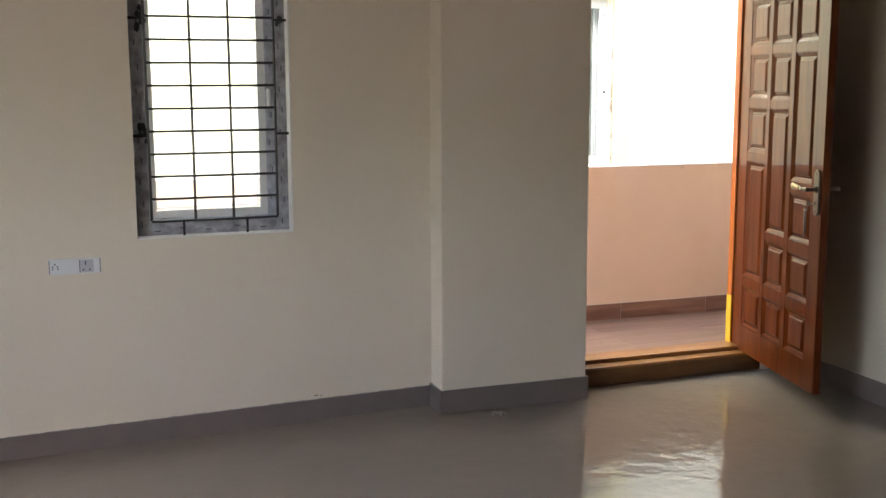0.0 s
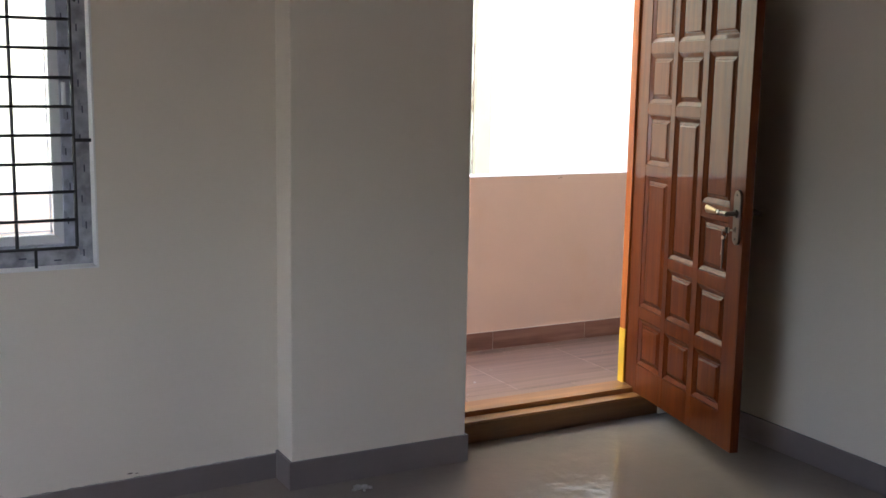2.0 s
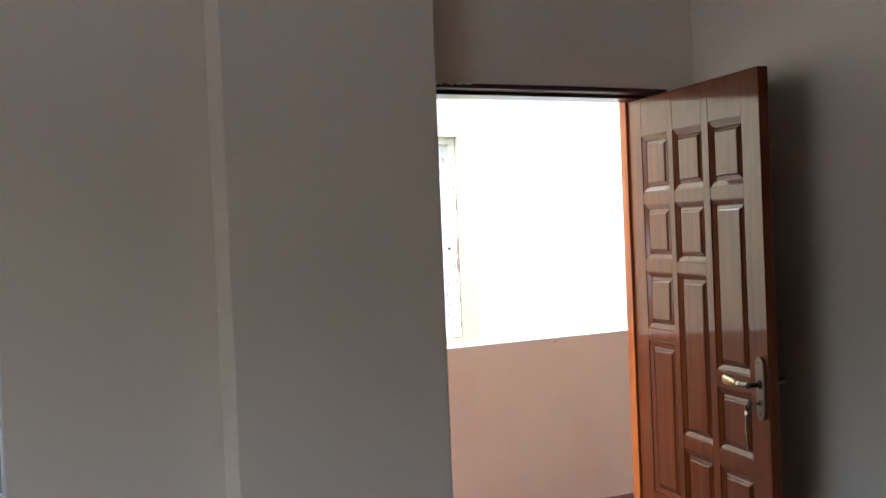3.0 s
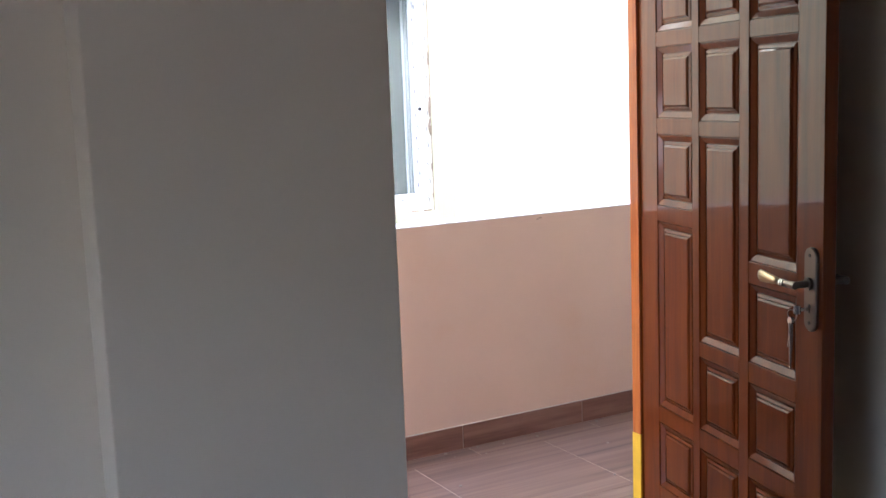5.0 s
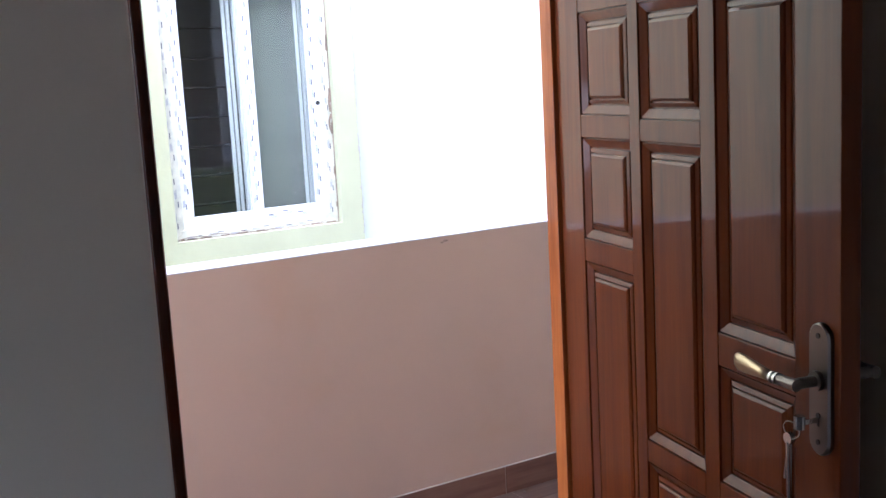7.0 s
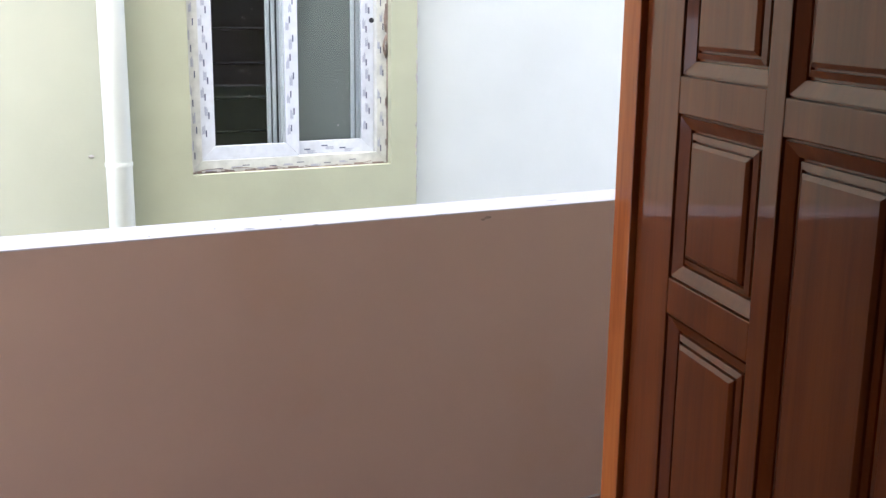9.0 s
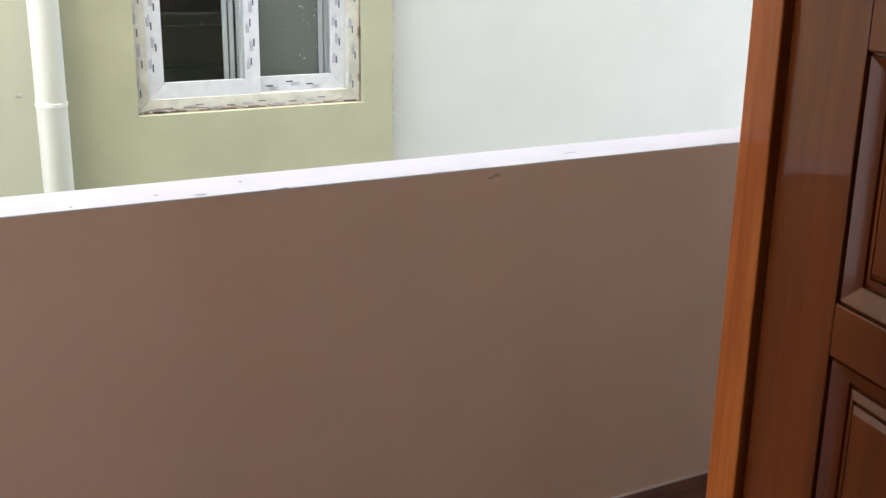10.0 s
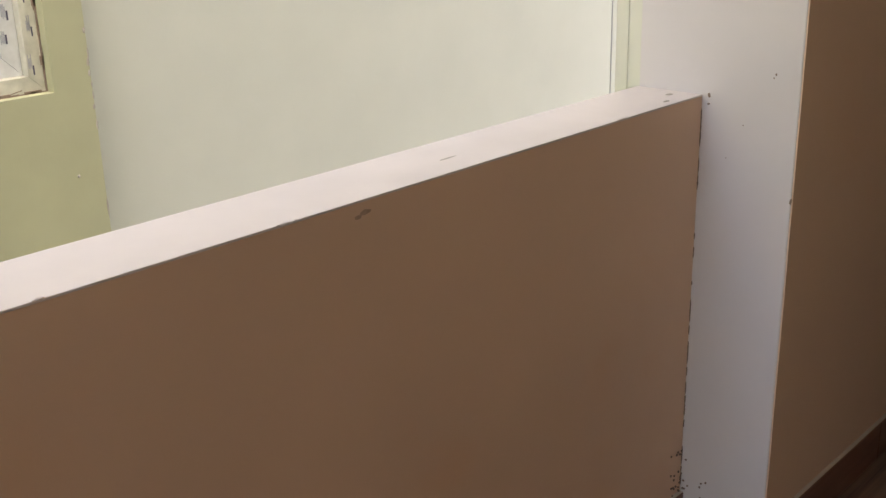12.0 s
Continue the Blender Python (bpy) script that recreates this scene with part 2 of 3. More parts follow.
# unseen walls and ceiling greyed to deepen shade; west opening added to admit daylight
boxes("wall_west", [(LX - 0.2, LX, BY - 0.2, 0.6, -0.12, CH), (LX - 0.2, LX, 2.4, WY, -0.12, CH), (LX - 0.2, LX, 0.6, 2.4, -0.12, 1.15), (LX - 0.2, LX, 0.6, 2.4, 2.25, CH)], BOUNCECUT, "unseen west wall, greyed to cut bounce light, with an added opening for daylight", "wall", "structure")
boxes("wall_south", [(LX, RX, BY - 0.2, BY, -0.12, CH)], BOUNCECUT, "unseen south wall, greyed to cut bounce light", "wall", "structure")
boxes("ceiling", [(LX - 0.2, RX + 0.2, BY - 0.2, OY, CH, CH + 0.15)], BOUNCECUT, "unseen room ceiling, greyed to cut bounce light", "ceiling", "structure")
def floor_z(x):
    """Height of the room floor, which falls a little to the west of the pier."""
    return min(0.0, (x - 1.746) * 0.022)

bm = bmesh.new()
for v in block(bm, LX - 0.2, 1.746, BY - 0.2, WY + 0.03, -0.25, 0):
    if v.co.z > -0.1:
        v.co.z = floor_z(v.co.x)
block(bm, 1.746, RX + 0.2, BY - 0.2, WY + 0.03, -0.25, 0)
bmesh.ops.remove_doubles(bm, verts=bm.verts[:], dist=0.0001)
bmesh.ops.delete(bm, geom=[f for f in bm.faces if abs(f.normal.x) > 0.9 and abs(f.calc_center_median().x - 1.746) < 0.01], context="FACES_ONLY")
thing("floor", bm, FLOORM, "glossy beige vitrified floor", "floor", "structure")

def skirt_run(spec, bevel=0.0015):
    ob = boxes("baseboard", spec, BASE, "grey-mauve tile skirting along the cream wall", "baseboard", "structure", bevel)
    for v in ob.data.vertices:
        v.co.z += floor_z(v.co.x)
    return ob

BT, BZ = 0.011, 0.112
skirt_run([(LX, PX0 - BT, WY - BT, WY, 0, 0.100)])
skirt_run([(PX0 - BT, PX1 + BT, PY - BT, PY, 0, BZ), (PX0 - BT, PX0, PY, WY, 0, BZ), (PX1, PX1 + BT, PY, WY, 0, BZ)])
skirt_run([(RX - BT, RX, BY, WY, 0, BZ)])
skirt_run([(LX, LX + BT, BY, WY - BT, 0, BZ)])
skirt_run([(LX + BT, RX - BT, BY, BY + BT, 0, BZ)])

# corridor shell
boxes("corridor_slab", [(-0.5, 9.0, WY + 0.03, PAR1, -0.25, -0.012)], CEMENT, "grey cement bed under the corridor tiles", "floor", "structure")
boxes("corridor_ceiling", [(1.8, 9.0, OY, PAR1, CH, CH + 0.15)], SHELL, "white painted corridor ceiling", "ceiling", "structure")
boxes("corridor_end_wall", [(9.0, 9.2, WY, PAR1, -0.25, CH)], TAN, "tan painted end wall", "wall", "structure")
boxes("corridor_wall_finish", [(-2.1, WX0, OY, OY + 0.012, -0.01, CH), (WX0, WX1, OY, OY + 0.012, -0.01, WZ0), (WX0, WX1, OY, OY + 0.012, WZ1, CH), (WX1, DX0, OY, OY + 0.012, -0.01, CH), (DX0, DX1, OY, OY + 0.012, DZ, CH), (DX1, 9.0, OY, OY + 0.012, -0.01, CH)], PALE, "pale painted plaster on the corridor side of the wall", "wall", "structure")
PX = -0.4  # open west end of the corridor
parapet = holder("parapet", pose(0, 0, 0), "waist-high parapet with tan paint and a pale top", "wall", kind="structure")
bm = bmesh.new()
block(bm, PX, P2X, PAR0, PAR1, -0.25, PARZ - 0.004)
part("wall_body", bm, TAN, parapet)
bm = bmesh.new()
block(bm, PX, P2X, PAR0, PAR1 + 0.004, PARZ - 0.004, PARZ, 0.001)
part("coping", bm, PALE, parapet, "pale pinkish-white painted coping")
bm = bmesh.new()
block(bm, PX, P2X, PAR1, PAR1 + 0.003, -3, PARZ - 0.004)
part("outer_face", bm, OLIVE, parapet, "olive painted outer face")
column = holder("corridor_column", pose(0, 0, 0), "corridor column painted pale on one side and tan on the other", "column", kind="structure")
bm = bmesh.new()
block(bm, P2X, 9.0, P2Y + 0.003, PAR1, -0.25, CH, 0.002)
part("column_body", bm, COOL, column)
bm = bmesh.new()
block(bm, P2X + 0.002, 9.0, P2Y, P2Y + 0.003, -0.01, CH)
part("tan_face", bm, TAN, column, "tan painted front face")

# facade opposite
OWX0, OWX1, OWZ0, OWZ1 = 3.712, 4.655, 0.807, 2.30
OLX = 4.79
boxes("facade_cream", [(-5, 3.395, FY, FY + 0.25, -3, 7.0)], OLIVEL, "pale olive-cream facade across the gap", "building", "structure")
boxes("facade_olive", [(3.395, OWX0, FY, FY + 0.25, -3, 7.0), (OWX0, OWX1, FY, FY + 0.25, -3, OWZ0), (OWX0, OWX1, FY, FY + 0.25, OWZ1, 7.0), (OWX1, OLX, FY, FY + 0.25, -3, 7.0)], OLIVE, "olive painted facade across the gap", "building", "structure")
boxes("facade_ivory", [(OLX, 10, FY + 0.06, FY + 0.25, -3, 7.0)], IVORY, "pale ivory painted facade across the gap", "building", "structure")
boxes("ground", [(-400, 400, -400, 400, -3.2, -3)], CEMENT, "grey cement ground far below the corridor", "ground", "structure")
# added box, its darkness painted on, to close the view through the panes
boxes("room_beyond", [(2.6, 6.2, 10.4, 10.5, -1, 3.4), (2.5, 2.6, FY + 0.26, 10.5, -1, 3.4), (6.1, 6.2, FY + 0.26, 10.4, -1, 3.4), (2.6, 6.1, FY + 0.26, 10.4, 3.3, 3.4), (2.6, 6.1, FY + 0.26, 10.4, -0.2, -0.1)], DARK, "near-black box standing in for the unlit room behind the facade window", "wall", "structure")


# ---- door ----
frame_top = holder("door_1", pose(0, 0, 0), "varnished teak door frame with a raised sill, yellow paint at one foot", "door", kind="structure")
FA0, FA1, FB0 = 4.738, 4.868, 4.665
JR, JL = 3.570, 2.621
SZ, LT = 0.122, 2.122
def bar(name, spec, mat, label=""):
    bm = bmesh.new()
    for s in spec:
        block(bm, *s, bevel=0.003)
    return part(name, bm, mat, frame_top, label)

# hinge-side jamb, its lit look carried by the brighter teak
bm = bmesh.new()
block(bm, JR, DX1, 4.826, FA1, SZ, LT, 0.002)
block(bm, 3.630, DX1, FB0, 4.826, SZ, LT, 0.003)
part("jamb", bm, TEAKLIT, frame_top, "teak jamb with corridor light put into its orange colour")
bar("jamb", [(DX0, JL - 0.020, FA0, 4.80, SZ, LT), (DX0, JL, 4.80, FA1, SZ, LT), (DX0, JL - 0.06, FB0, FA0, SZ, LT)], TEAK)
bar("frame_head", [(DX0, DX1, FA0, FA1, LT, DZ), (DX0, DX1, FB0, FA0, LT + 0.014, DZ)], HEADW, "teak head of the frame, shade put into its dark colour")
bar("sill", [(DX0, DX1, FA0, FA1, -0.01, SZ), (DX0, DX1, FB0, FA0, SZ - 0.034, SZ - 0.022)], SILLW, "orange-brown raised wooden sill with scuffed edge")
# lower sill front split off to take the shaded copy of the wood
bar("sill_board", [(DX0, DX1, FB0 + 0.003, FA0, 0.0, SZ - 0.034)], SILLD, "lower front of the sill, shade put into its dark brown colour")
bm = bmesh.new()
block(bm, JR - 0.002, JR, 4.827, FA1 - 0.001, SZ, 0.387)
block(bm, JR - 0.002, JR + 0.004, 4.824, 4.826, SZ, 0.387)
part("paint_patch", bm, YELLOW, frame_top, "bright yellow painted foot of the jamb")

LEAF = Matrix.Translation((3.555, 4.711, 0)) @ pose(0, 0, 0, 0, 0, math.degrees(math.atan2(-0.976, -0.217)))
leaf = holder("door_leaf", LEAF, "open varnished teak panelled door standing ajar beside the wall", "door")
D0, D1, LZ0, LZ1, TH = -0.114, 0.862, 0.104, 2.118, 0.038
COLS = [(0.0, 0.222), (0.262, 0.482), (0.530, 0.752)]
ROWS_OF = [
    [(1.737, 1.964), (1.468, 1.690), (1.190, 1.418), (0.522, 1.138), (0.244, 0.466)],
    [(1.737, 1.966), (1.462, 1.690), (0.794, 1.418), (0.518, 0.746), (0.246, 0.456)],
    [(1.735, 1.968), (1.080, 1.690), (0.794, 1.018), (0.512, 0.734), (0.246, 0.456)]]
def leaf_part(name, spec, mat=TEAK, label="", bevel=0.002):
    bm = bmesh.new()
    for s in spec:
        block(bm, *s, bevel=bevel)
    return part(name, bm, mat, leaf, label)

for a, b in [(D0, 0.0), (0.222, 0.262), (0.482, 0.530), (0.752, D1)]:
    leaf_part("stile", [(a, b, 0, TH, LZ0, LZ1)])
for (a, b), rows in zip(COLS, ROWS_OF):
    tops = [LZ1] + [r[0] for r in rows]
    lows = [r[1] for r in rows] + [LZ0]
    for hi, lo in zip(tops, lows):
        leaf_part("rail", [(a, b, 0.0005, TH - 0.0005, lo, hi)])

def panel(a, b, z0, z1):
    """Moulded rim and raised field of one door panel, on both faces."""
    bm = bmesh.new()
    def ring(loops):
        vs = [[bm.verts.new(p) for p in lp] for lp in loops]
        for u_, v_ in zip(vs, vs[1:]):
            for i in range(4):
                bm.faces.new((u_[i], u_[(i + 1) % 4], v_[(i + 1) % 4], v_[i]))
        bm.faces.new(vs[-1])
    for side in (0, 1):
        f = (lambda y: y) if side == 0 else (lambda y: TH - y)
        lp = []
        for inset, y in [(0.0, 0.001), (0.0004, 0.0065), (0.0030, 0.0065), (0.0034, 0.0030), (0.020, 0.0115), (0.0204, 0.0170), (0.0240, 0.0170), (0.0244, 0.0115), (0.0320, 0.0085), (0.0324, 0.0125), (0.0350, 0.0125), (0.0354, 0.0070), (0.0400, 0.0040), (0.0412, 0.0034)]:
            lp.append([(a + inset, f(y), z0 + inset), (b - inset, f(y), z0 + inset), (b - inset, f(y), z1 - inset), (a + inset, f(y), z1 - inset)])
        ring(lp)
    bmesh.ops.recalc_face_normals(bm, faces=bm.faces[:])
    return part("panel", bm, TEAK, leaf)

for (a, b), rows in zip(COLS, ROWS_OF):
    for z0, z1 in rows:
        panel(a, b, z0, z1)

def handle_set(side):
    """Back plate, lever and keyhole; side 0 is the outer face."""
    s = -1 if side == 0 else 1
    y0 = 0.0 if side == 0 else TH
    cd, z0, z1, hw = 0.822, 0.941, 1.156, 0.0255
    bm = bmesh.new()
    pts = []
    for k in range(13):
        t = math.pi * k / 12
        pts.append((cd + hw * math.cos(t), z1 - hw + hw * math.sin(t)))
    for k in range(13):
        t = math.pi + math.pi * k / 12
        pts.append((cd + hw * math.cos(t), z0 + hw + hw * math.sin(t)))
    lo = [bm.verts.new((x, y0, z)) for x, z in pts]
    mid = [bm.verts.new((x, y0 + s * 0.007, z)) for x, z in pts]
    hi = [bm.verts.new((cd + (x - cd) * 0.86, y0 + s * 0.010, (z0 + z1) / 2 + (z - (z0 + z1) / 2) * 0.975)) for x, z in pts]
    for u_, v_ in ((lo, mid), (mid, hi)):
        for i in range(len(pts)):
            j = (i + 1) % len(pts)
            bm.faces.new((u_[i], u_[j], v_[j], v_[i]))
    bm.faces.new(hi)
    bmesh.ops.recalc_face_normals(bm, faces=bm.faces[:])
    plate = part("handle_plate", bm, NICKEL, leaf, "antique nickel lock plate with rounded ends")
    yf = y0 + s * 0.010
    for z in (z1 - 0.02, z0 + 0.022):
        bm = bmesh.new()
        rod(bm, (cd, yf, z), (cd, yf + s * 0.0015, z), 0.0045, 12)
        part("screw", bm, IRON, plate)
    bm = bmesh.new()
    rod(bm, (cd, yf, 1.006), (cd, yf + s * 0.001, 1.006), 0.005, 12)
    block(bm, cd - 0.0022, cd + 0.0022, min(yf, yf + s * 0.001), max(yf, yf + s * 0.001), 0.989, 1.006)
    part("keyhole", bm, IRON, plate)
    hz = 1.064
    bm = bmesh.new()
    rod(bm, (cd, yf, hz), (cd, yf + s * 0.008, hz), 0.016, 18)
    rod(bm, (cd, yf, hz), (cd, yf + s * 0.050, hz), 0.009, 14)
    rod(bm, (cd + 0.008, yf + s * 0.046, hz), (cd - 0.035, yf + s * 0.048, hz), 0.010, 14, 0.0085)
    lever = part("door_handle", bm, NICKEL, leaf, "lever handle with nickel neck and brass grip")
    for k in (0.038, 0.048):
        bm = bmesh.new()
        rod(bm, (cd - k + 0.003, yf + s * 0.048, hz), (cd - k - 0.003, yf + s * 0.048, hz), 0.0105, 16)
        part("ring", bm, CHROME, lever, "bright chrome ring")
    bm = bmesh.new()
    prof = [(0.052, 0.0085, 0.0085), (0.075, 0.010, 0.009), (0.100, 0.013, 0.009), (0.125, 0.016, 0.008), (0.142, 0.0165, 0.0075), (0.150, 0.012, 0.005)]
    rings = []
    for k, h, w in prof:
        cx, cz = cd - k, hz + (k - 0.052) * 0.05
        rings.append([bm.verts.new((cx, yf + s * 0.048 + w * math.sin(2 * math.pi * i / 14), cz + h * math.cos(2 * math.pi * i / 14))) for i in range(14)])
    for u_, v_ in zip(rings, rings[1:]):
        for i in range(14):
            bm.faces.new((u_[i], u_[(i + 1) % 14], v_[(i + 1) % 14], v_[i]))
    bm.faces.new(rings[0])
    bm.faces.new(rings[-1])
    bmesh.ops.recalc_face_normals(bm, faces=bm.faces[:])
    for f_ in bm.faces:
        f_.smooth = True
    part("grip", bm, BRASS, lever, "pale brass grip widening to its end")

handle_set(0)
handle_set(1)
for z in (0.35, 1.1, 1.9):
    bm = bmesh.new()
    rod(bm, (D0 + 0.004, TH + 0.004, z - 0.05), (D0 + 0.004, TH + 0.004, z + 0.05), 0.005, 12)
    part("hinge", bm, NICKEL, leaf)

keys = holder("bunch_of_keys", LEAF @ pose(0.823, -0.010, 1.000), "small bunch of steel keys hanging from the door lock", "keys")
bm = bmesh.new()
block(bm, -0.001, 0.001, -0.036, 0.0, -0.004, 0.004)
rod(bm, (0, -0.036, -0.009), (0, -0.036, 0.012), 0.009, 14)
part("key", bm, CHROME, keys, "key in the lock")
bm = bmesh.new()
N = 20
for i in range(N):
    a0, a1 = 2 * math.pi * i / N, 2 * math.pi * (i + 1) / N
    rod(bm, (-0.02 + 0.02 * math.cos(a0), -0.036, -0.016 + 0.013 * math.sin(a0)), (-0.02 + 0.02 * math.cos(a1), -0.036, -0.016 + 0.013 * math.sin(a1)), 0.0012, 6)
part("key_ring", bm, CHROME, keys)
for k, (tx, ty, ln) in enumerate([(-0.030, 0.004, 0.11), (-0.022, -0.003, 0.125), (-0.036, 0.0, 0.07)]):
    bm = bmesh.new()
    rod(bm, (-0.026, -0.036 + ty - 0.001, -0.032), (-0.026, -0.036 + ty + 0.001, -0.032), 0.010, 12)
    rod(bm, (-0.026, -0.036 + ty, -0.038), (tx, -0.036 + ty, -0.032 - ln), 0.0032, 6)
    part("key", bm, CHROME, keys)

# ---- window with grille ----
def marks(parent, x, y, z0, z1, axis, step, rng, w=0.006, ln=0.018, t=0.0006):
    """Small printed dashes, each beside a pale smear, on protective film: one joined strip of each."""
    for mat, name, wide in ((INK, "print_marks", 1.0), (SMEAR, "print_smears", 1.5)):
        bm = bmesh.new()
        p = z0 + rng.random() * step * 0.5
        side = 1
        while p < z1 - ln * 1.6:
            side = -side
            if mat is INK:
                bits = ((side * w * 0.5, w * 0.42, ln * 0.75),)
            else:
                bits = [(side * w * 0.5 - w * (0.4 + 0.28 * q), w * 0.19, ln * (0.7 + 0.5 * rng.random())) for q in range(4)]
            for dx, dw, dl in bits:
                a = p + (rng.random() * 0.006 if mat is SMEAR else 0)
                if axis == "z":
                    block(bm, x + dx - dw / 2, x + dx + dw / 2, y - t, y, a, a + dl)
                else:
                    block(bm, a, a + dl, y - t, y, x + dx - dw / 2, x + dx + dw / 2)
            p += step * (0.9 + 0.2 * rng.random())
        ob = part(name, bm, mat, parent, "rows of unreadable printed marks")
        ob["kind"] = "stuff"

rng = random.Random(4)
win = holder("window_1", pose(0, 0, 0), "white plastic window wrapped in grimy film, open to daylight", "window", kind="structure")
def frame_ring(name, x0, x1, z0, z1, w, y0, y1, mat, parent, label="", bevel=0.002):
    """A frame of four mitred bars."""
    bm = bmesh.new()
    o = [(x0, z0), (x1, z0), (x1, z1), (x0, z1)]
    i_ = [(x0 + w, z0 + w), (x1 - w, z0 + w), (x1 - w, z1 - w), (x0 + w, z1 - w)]
    for k in range(4):
        m = (k + 1) % 4
        quad = [o[k], o[m], i_[m], i_[k]]
        c = (sum(q[0] for q in quad) / 4, sum(q[1] for q in quad) / 4)
        quad = [(q[0] + (0.0004 if q[0] < c[0] else -0.0004), q[1] + (0.0004 if q[1] < c[1] else -0.0004)) for q in quad]
        lo = [bm.verts.new((a, y0, b)) for a, b in quad]
        hi = [bm.verts.new((a, y1, b)) for a, b in quad]
        fs = [bm.faces.new(lo), bm.faces.new(hi)]
        for q in range(4):
            fs.append(bm.faces.new((lo[q], lo[(q + 1) % 4], hi[(q + 1) % 4], hi[q])))
        bmesh.ops.recalc_face_normals(bm, faces=fs)
    edges = [e for e in bm.edges]
    bmesh.ops.bevel(bm, geom=edges, offset=bevel * 0.5, segments=1, affect="EDGES")
    return part(name, bm, mat, parent, label)

FYW = 4.735
wf = frame_ring("window_frame", WX0, WX1, WZ0, WZ1, 0.062, FYW, FYW + 0.06, FILMBACK, win, "frame under grimy printed protective film")
marks(wf, WX0 + 0.032, FYW, WZ0 + 0.03, WZ1 - 0.03, "z", 0.10, rng, 0.011, 0.034)
marks(wf, WX1 - 0.032, FYW, WZ0 + 0.03, WZ1 - 0.03, "z", 0.10, rng, 0.011, 0.034)
marks(wf, WZ0 + 0.028, FYW, WX0 + 0.05, WX1 - 0.05, "x", 0.12, rng, 0.011, 0.034)
sash = frame_ring("sash", WX0 + 0.061, WX1 - 0.099, WZ0 + 0.078, WZ1 - 0.061, 0.034, FYW + 0.02, FYW + 0.05, UPVC, win, "white sliding sash")
bm = bmesh.new()
block(bm, WX1 - 0.100, WX1 - 0.061, FYW + 0.010, FYW + 0.05, WZ0 + 0.061, WZ1 - 0.061, 0.003)
meet = part("interlock_stile", bm, FILMBLUE, win, "blue-grey filmed stile beside the sash")
marks(meet, WX1 - 0.080, FYW + 0.010, WZ0 + 0.1, WZ1 - 0.1, "z", 0.115, rng, 0.010, 0.034)
bm = bmesh.new()
block(bm, WX0 + 0.061, WX1 - 0.100, FYW + 0.008, FYW + 0.05, WZ0 + 0.061, WZ0 + 0.077, 0.002)
part("bottom_track", bm, FILMBLUE, win, "blue-grey bottom track")
bm = bmesh.new()
block(bm, WX0 + 0.093, WX1 - 0.131, FYW + 0.033, FYW + 0.037, WZ0 + 0.110, WZ1 - 0.093)
pane = part("pane", bm, DUSTY, sash, "glass pane under dusty translucent film")
pane.visible_shadow = False
bm = bmesh.new()
rod(bm, (WX1 - 0.140, FYW + 0.045, WZ0 + 0.112), (WX1 - 0.140, FYW + 0.045, WZ1 - 0.095), 0.003, 8)
part("seal_line", bm, INK, sash, "thin dark gasket line")
bm = bmesh.new()
rod(bm, (WX0 + 0.095, FYW + 0.045, WZ0 + 0.121), (WX1 - 0.133, FYW + 0.045, WZ0 + 0.121), 0.003, 8)
part("seal_line", bm, INK, sash, "thin dark gasket line")
bm = bmesh.new()
block(bm, WX1 - 0.094, WX1 - 0.080, FYW - 0.006, FYW + 0.012, 1.44, 1.53, 0.004)
part("latch", bm, UPVC, sash, "white sash latch")

# thin white strips added for the daylight caught by the reveal's right and bottom
bm = bmesh.new()
block(bm, WX1 - 0.007, WX1, WY - 0.001, FYW, WZ0, WZ1, 0.001)
block(bm, WX0, WX1 - 0.007, WY - 0.001, FYW, WZ0, WZ0 + 0.005, 0.001)
part("lit_reveal_edge", bm, SHELL, win, "white strip painting the daylight on the plaster edge of the opening")

GY = 4.695
grille = holder("window_grille", pose(0, 0, 0), "black painted iron bar grille set in the window", "grille")
GX0, GX1, GZ0, GZ1 = 0.478, 1.034, 0.957, 2.113
for a in (GX0, GX1):
    bm = bmesh.new(); rod(bm, (a, GY, GZ0), (a, GY, GZ1), 0.0062, 8); part("upright_bar", bm, IRON, grille)
for a in (0.668, 0.836):
    bm = bmesh.new(); rod(bm, (a, GY, GZ0), (a, GY, GZ1), 0.0062, 8); part("upright_bar", bm, IRON, grille)
for z in [0.955 + 0.0982 * i for i in range(12)] + [GZ1]:
    bm = bmesh.new(); rod(bm, (GX0, GY - 0.006, z), (GX1, GY - 0.006, z), 0.0056, 8); part("cross_bar", bm, IRON, grille)
for x in (0.615, 0.895):
    bm = bmesh.new(); block(bm, x - 0.005, x + 0.005, GY - 0.004, GY + 0.002, WZ0, GZ0 + 0.004); part("bracket", bm, IRON, grille)
for z in (1.33, 1.83):
    for x0, x1 in ((WX0, GX0), (GX1, WX1)):
        bm = bmesh.new(); block(bm, x0, x1, GY - 0.004, GY + 0.002, z - 0.006, z + 0.006); part("bracket", bm, IRON, grille)

# ---- socket plate ----
sock = holder("wall_socket", pose(0.148, WY, 0.783), "white socket and switch plate on the cream wall", "socket")
bm = bmesh.new()
block(bm, -0.105, 0.105, -0.008, 0, -0.034, 0.034, 0.003)
part("cover_plate", bm, PLASTIC, sock)
bm = bmesh.new()
block(bm, -0.098, -0.056, -0.0100, -0.008, -0.027, 0.027, 0.001)
face = part("socket_face", bm, PLASTIC, sock)
for hx, hz in ((-0.080, 0.012), (-0.089, 0.002), (-0.070, 0.002), (-0.090, -0.008), (-0.068, -0.008)):
    bm = bmesh.new(); rod(bm, (hx, -0.0112, hz), (hx, -0.0100, hz), 0.0034, 10); part("pin_hole", bm, INK, face)
bm = bmesh.new()
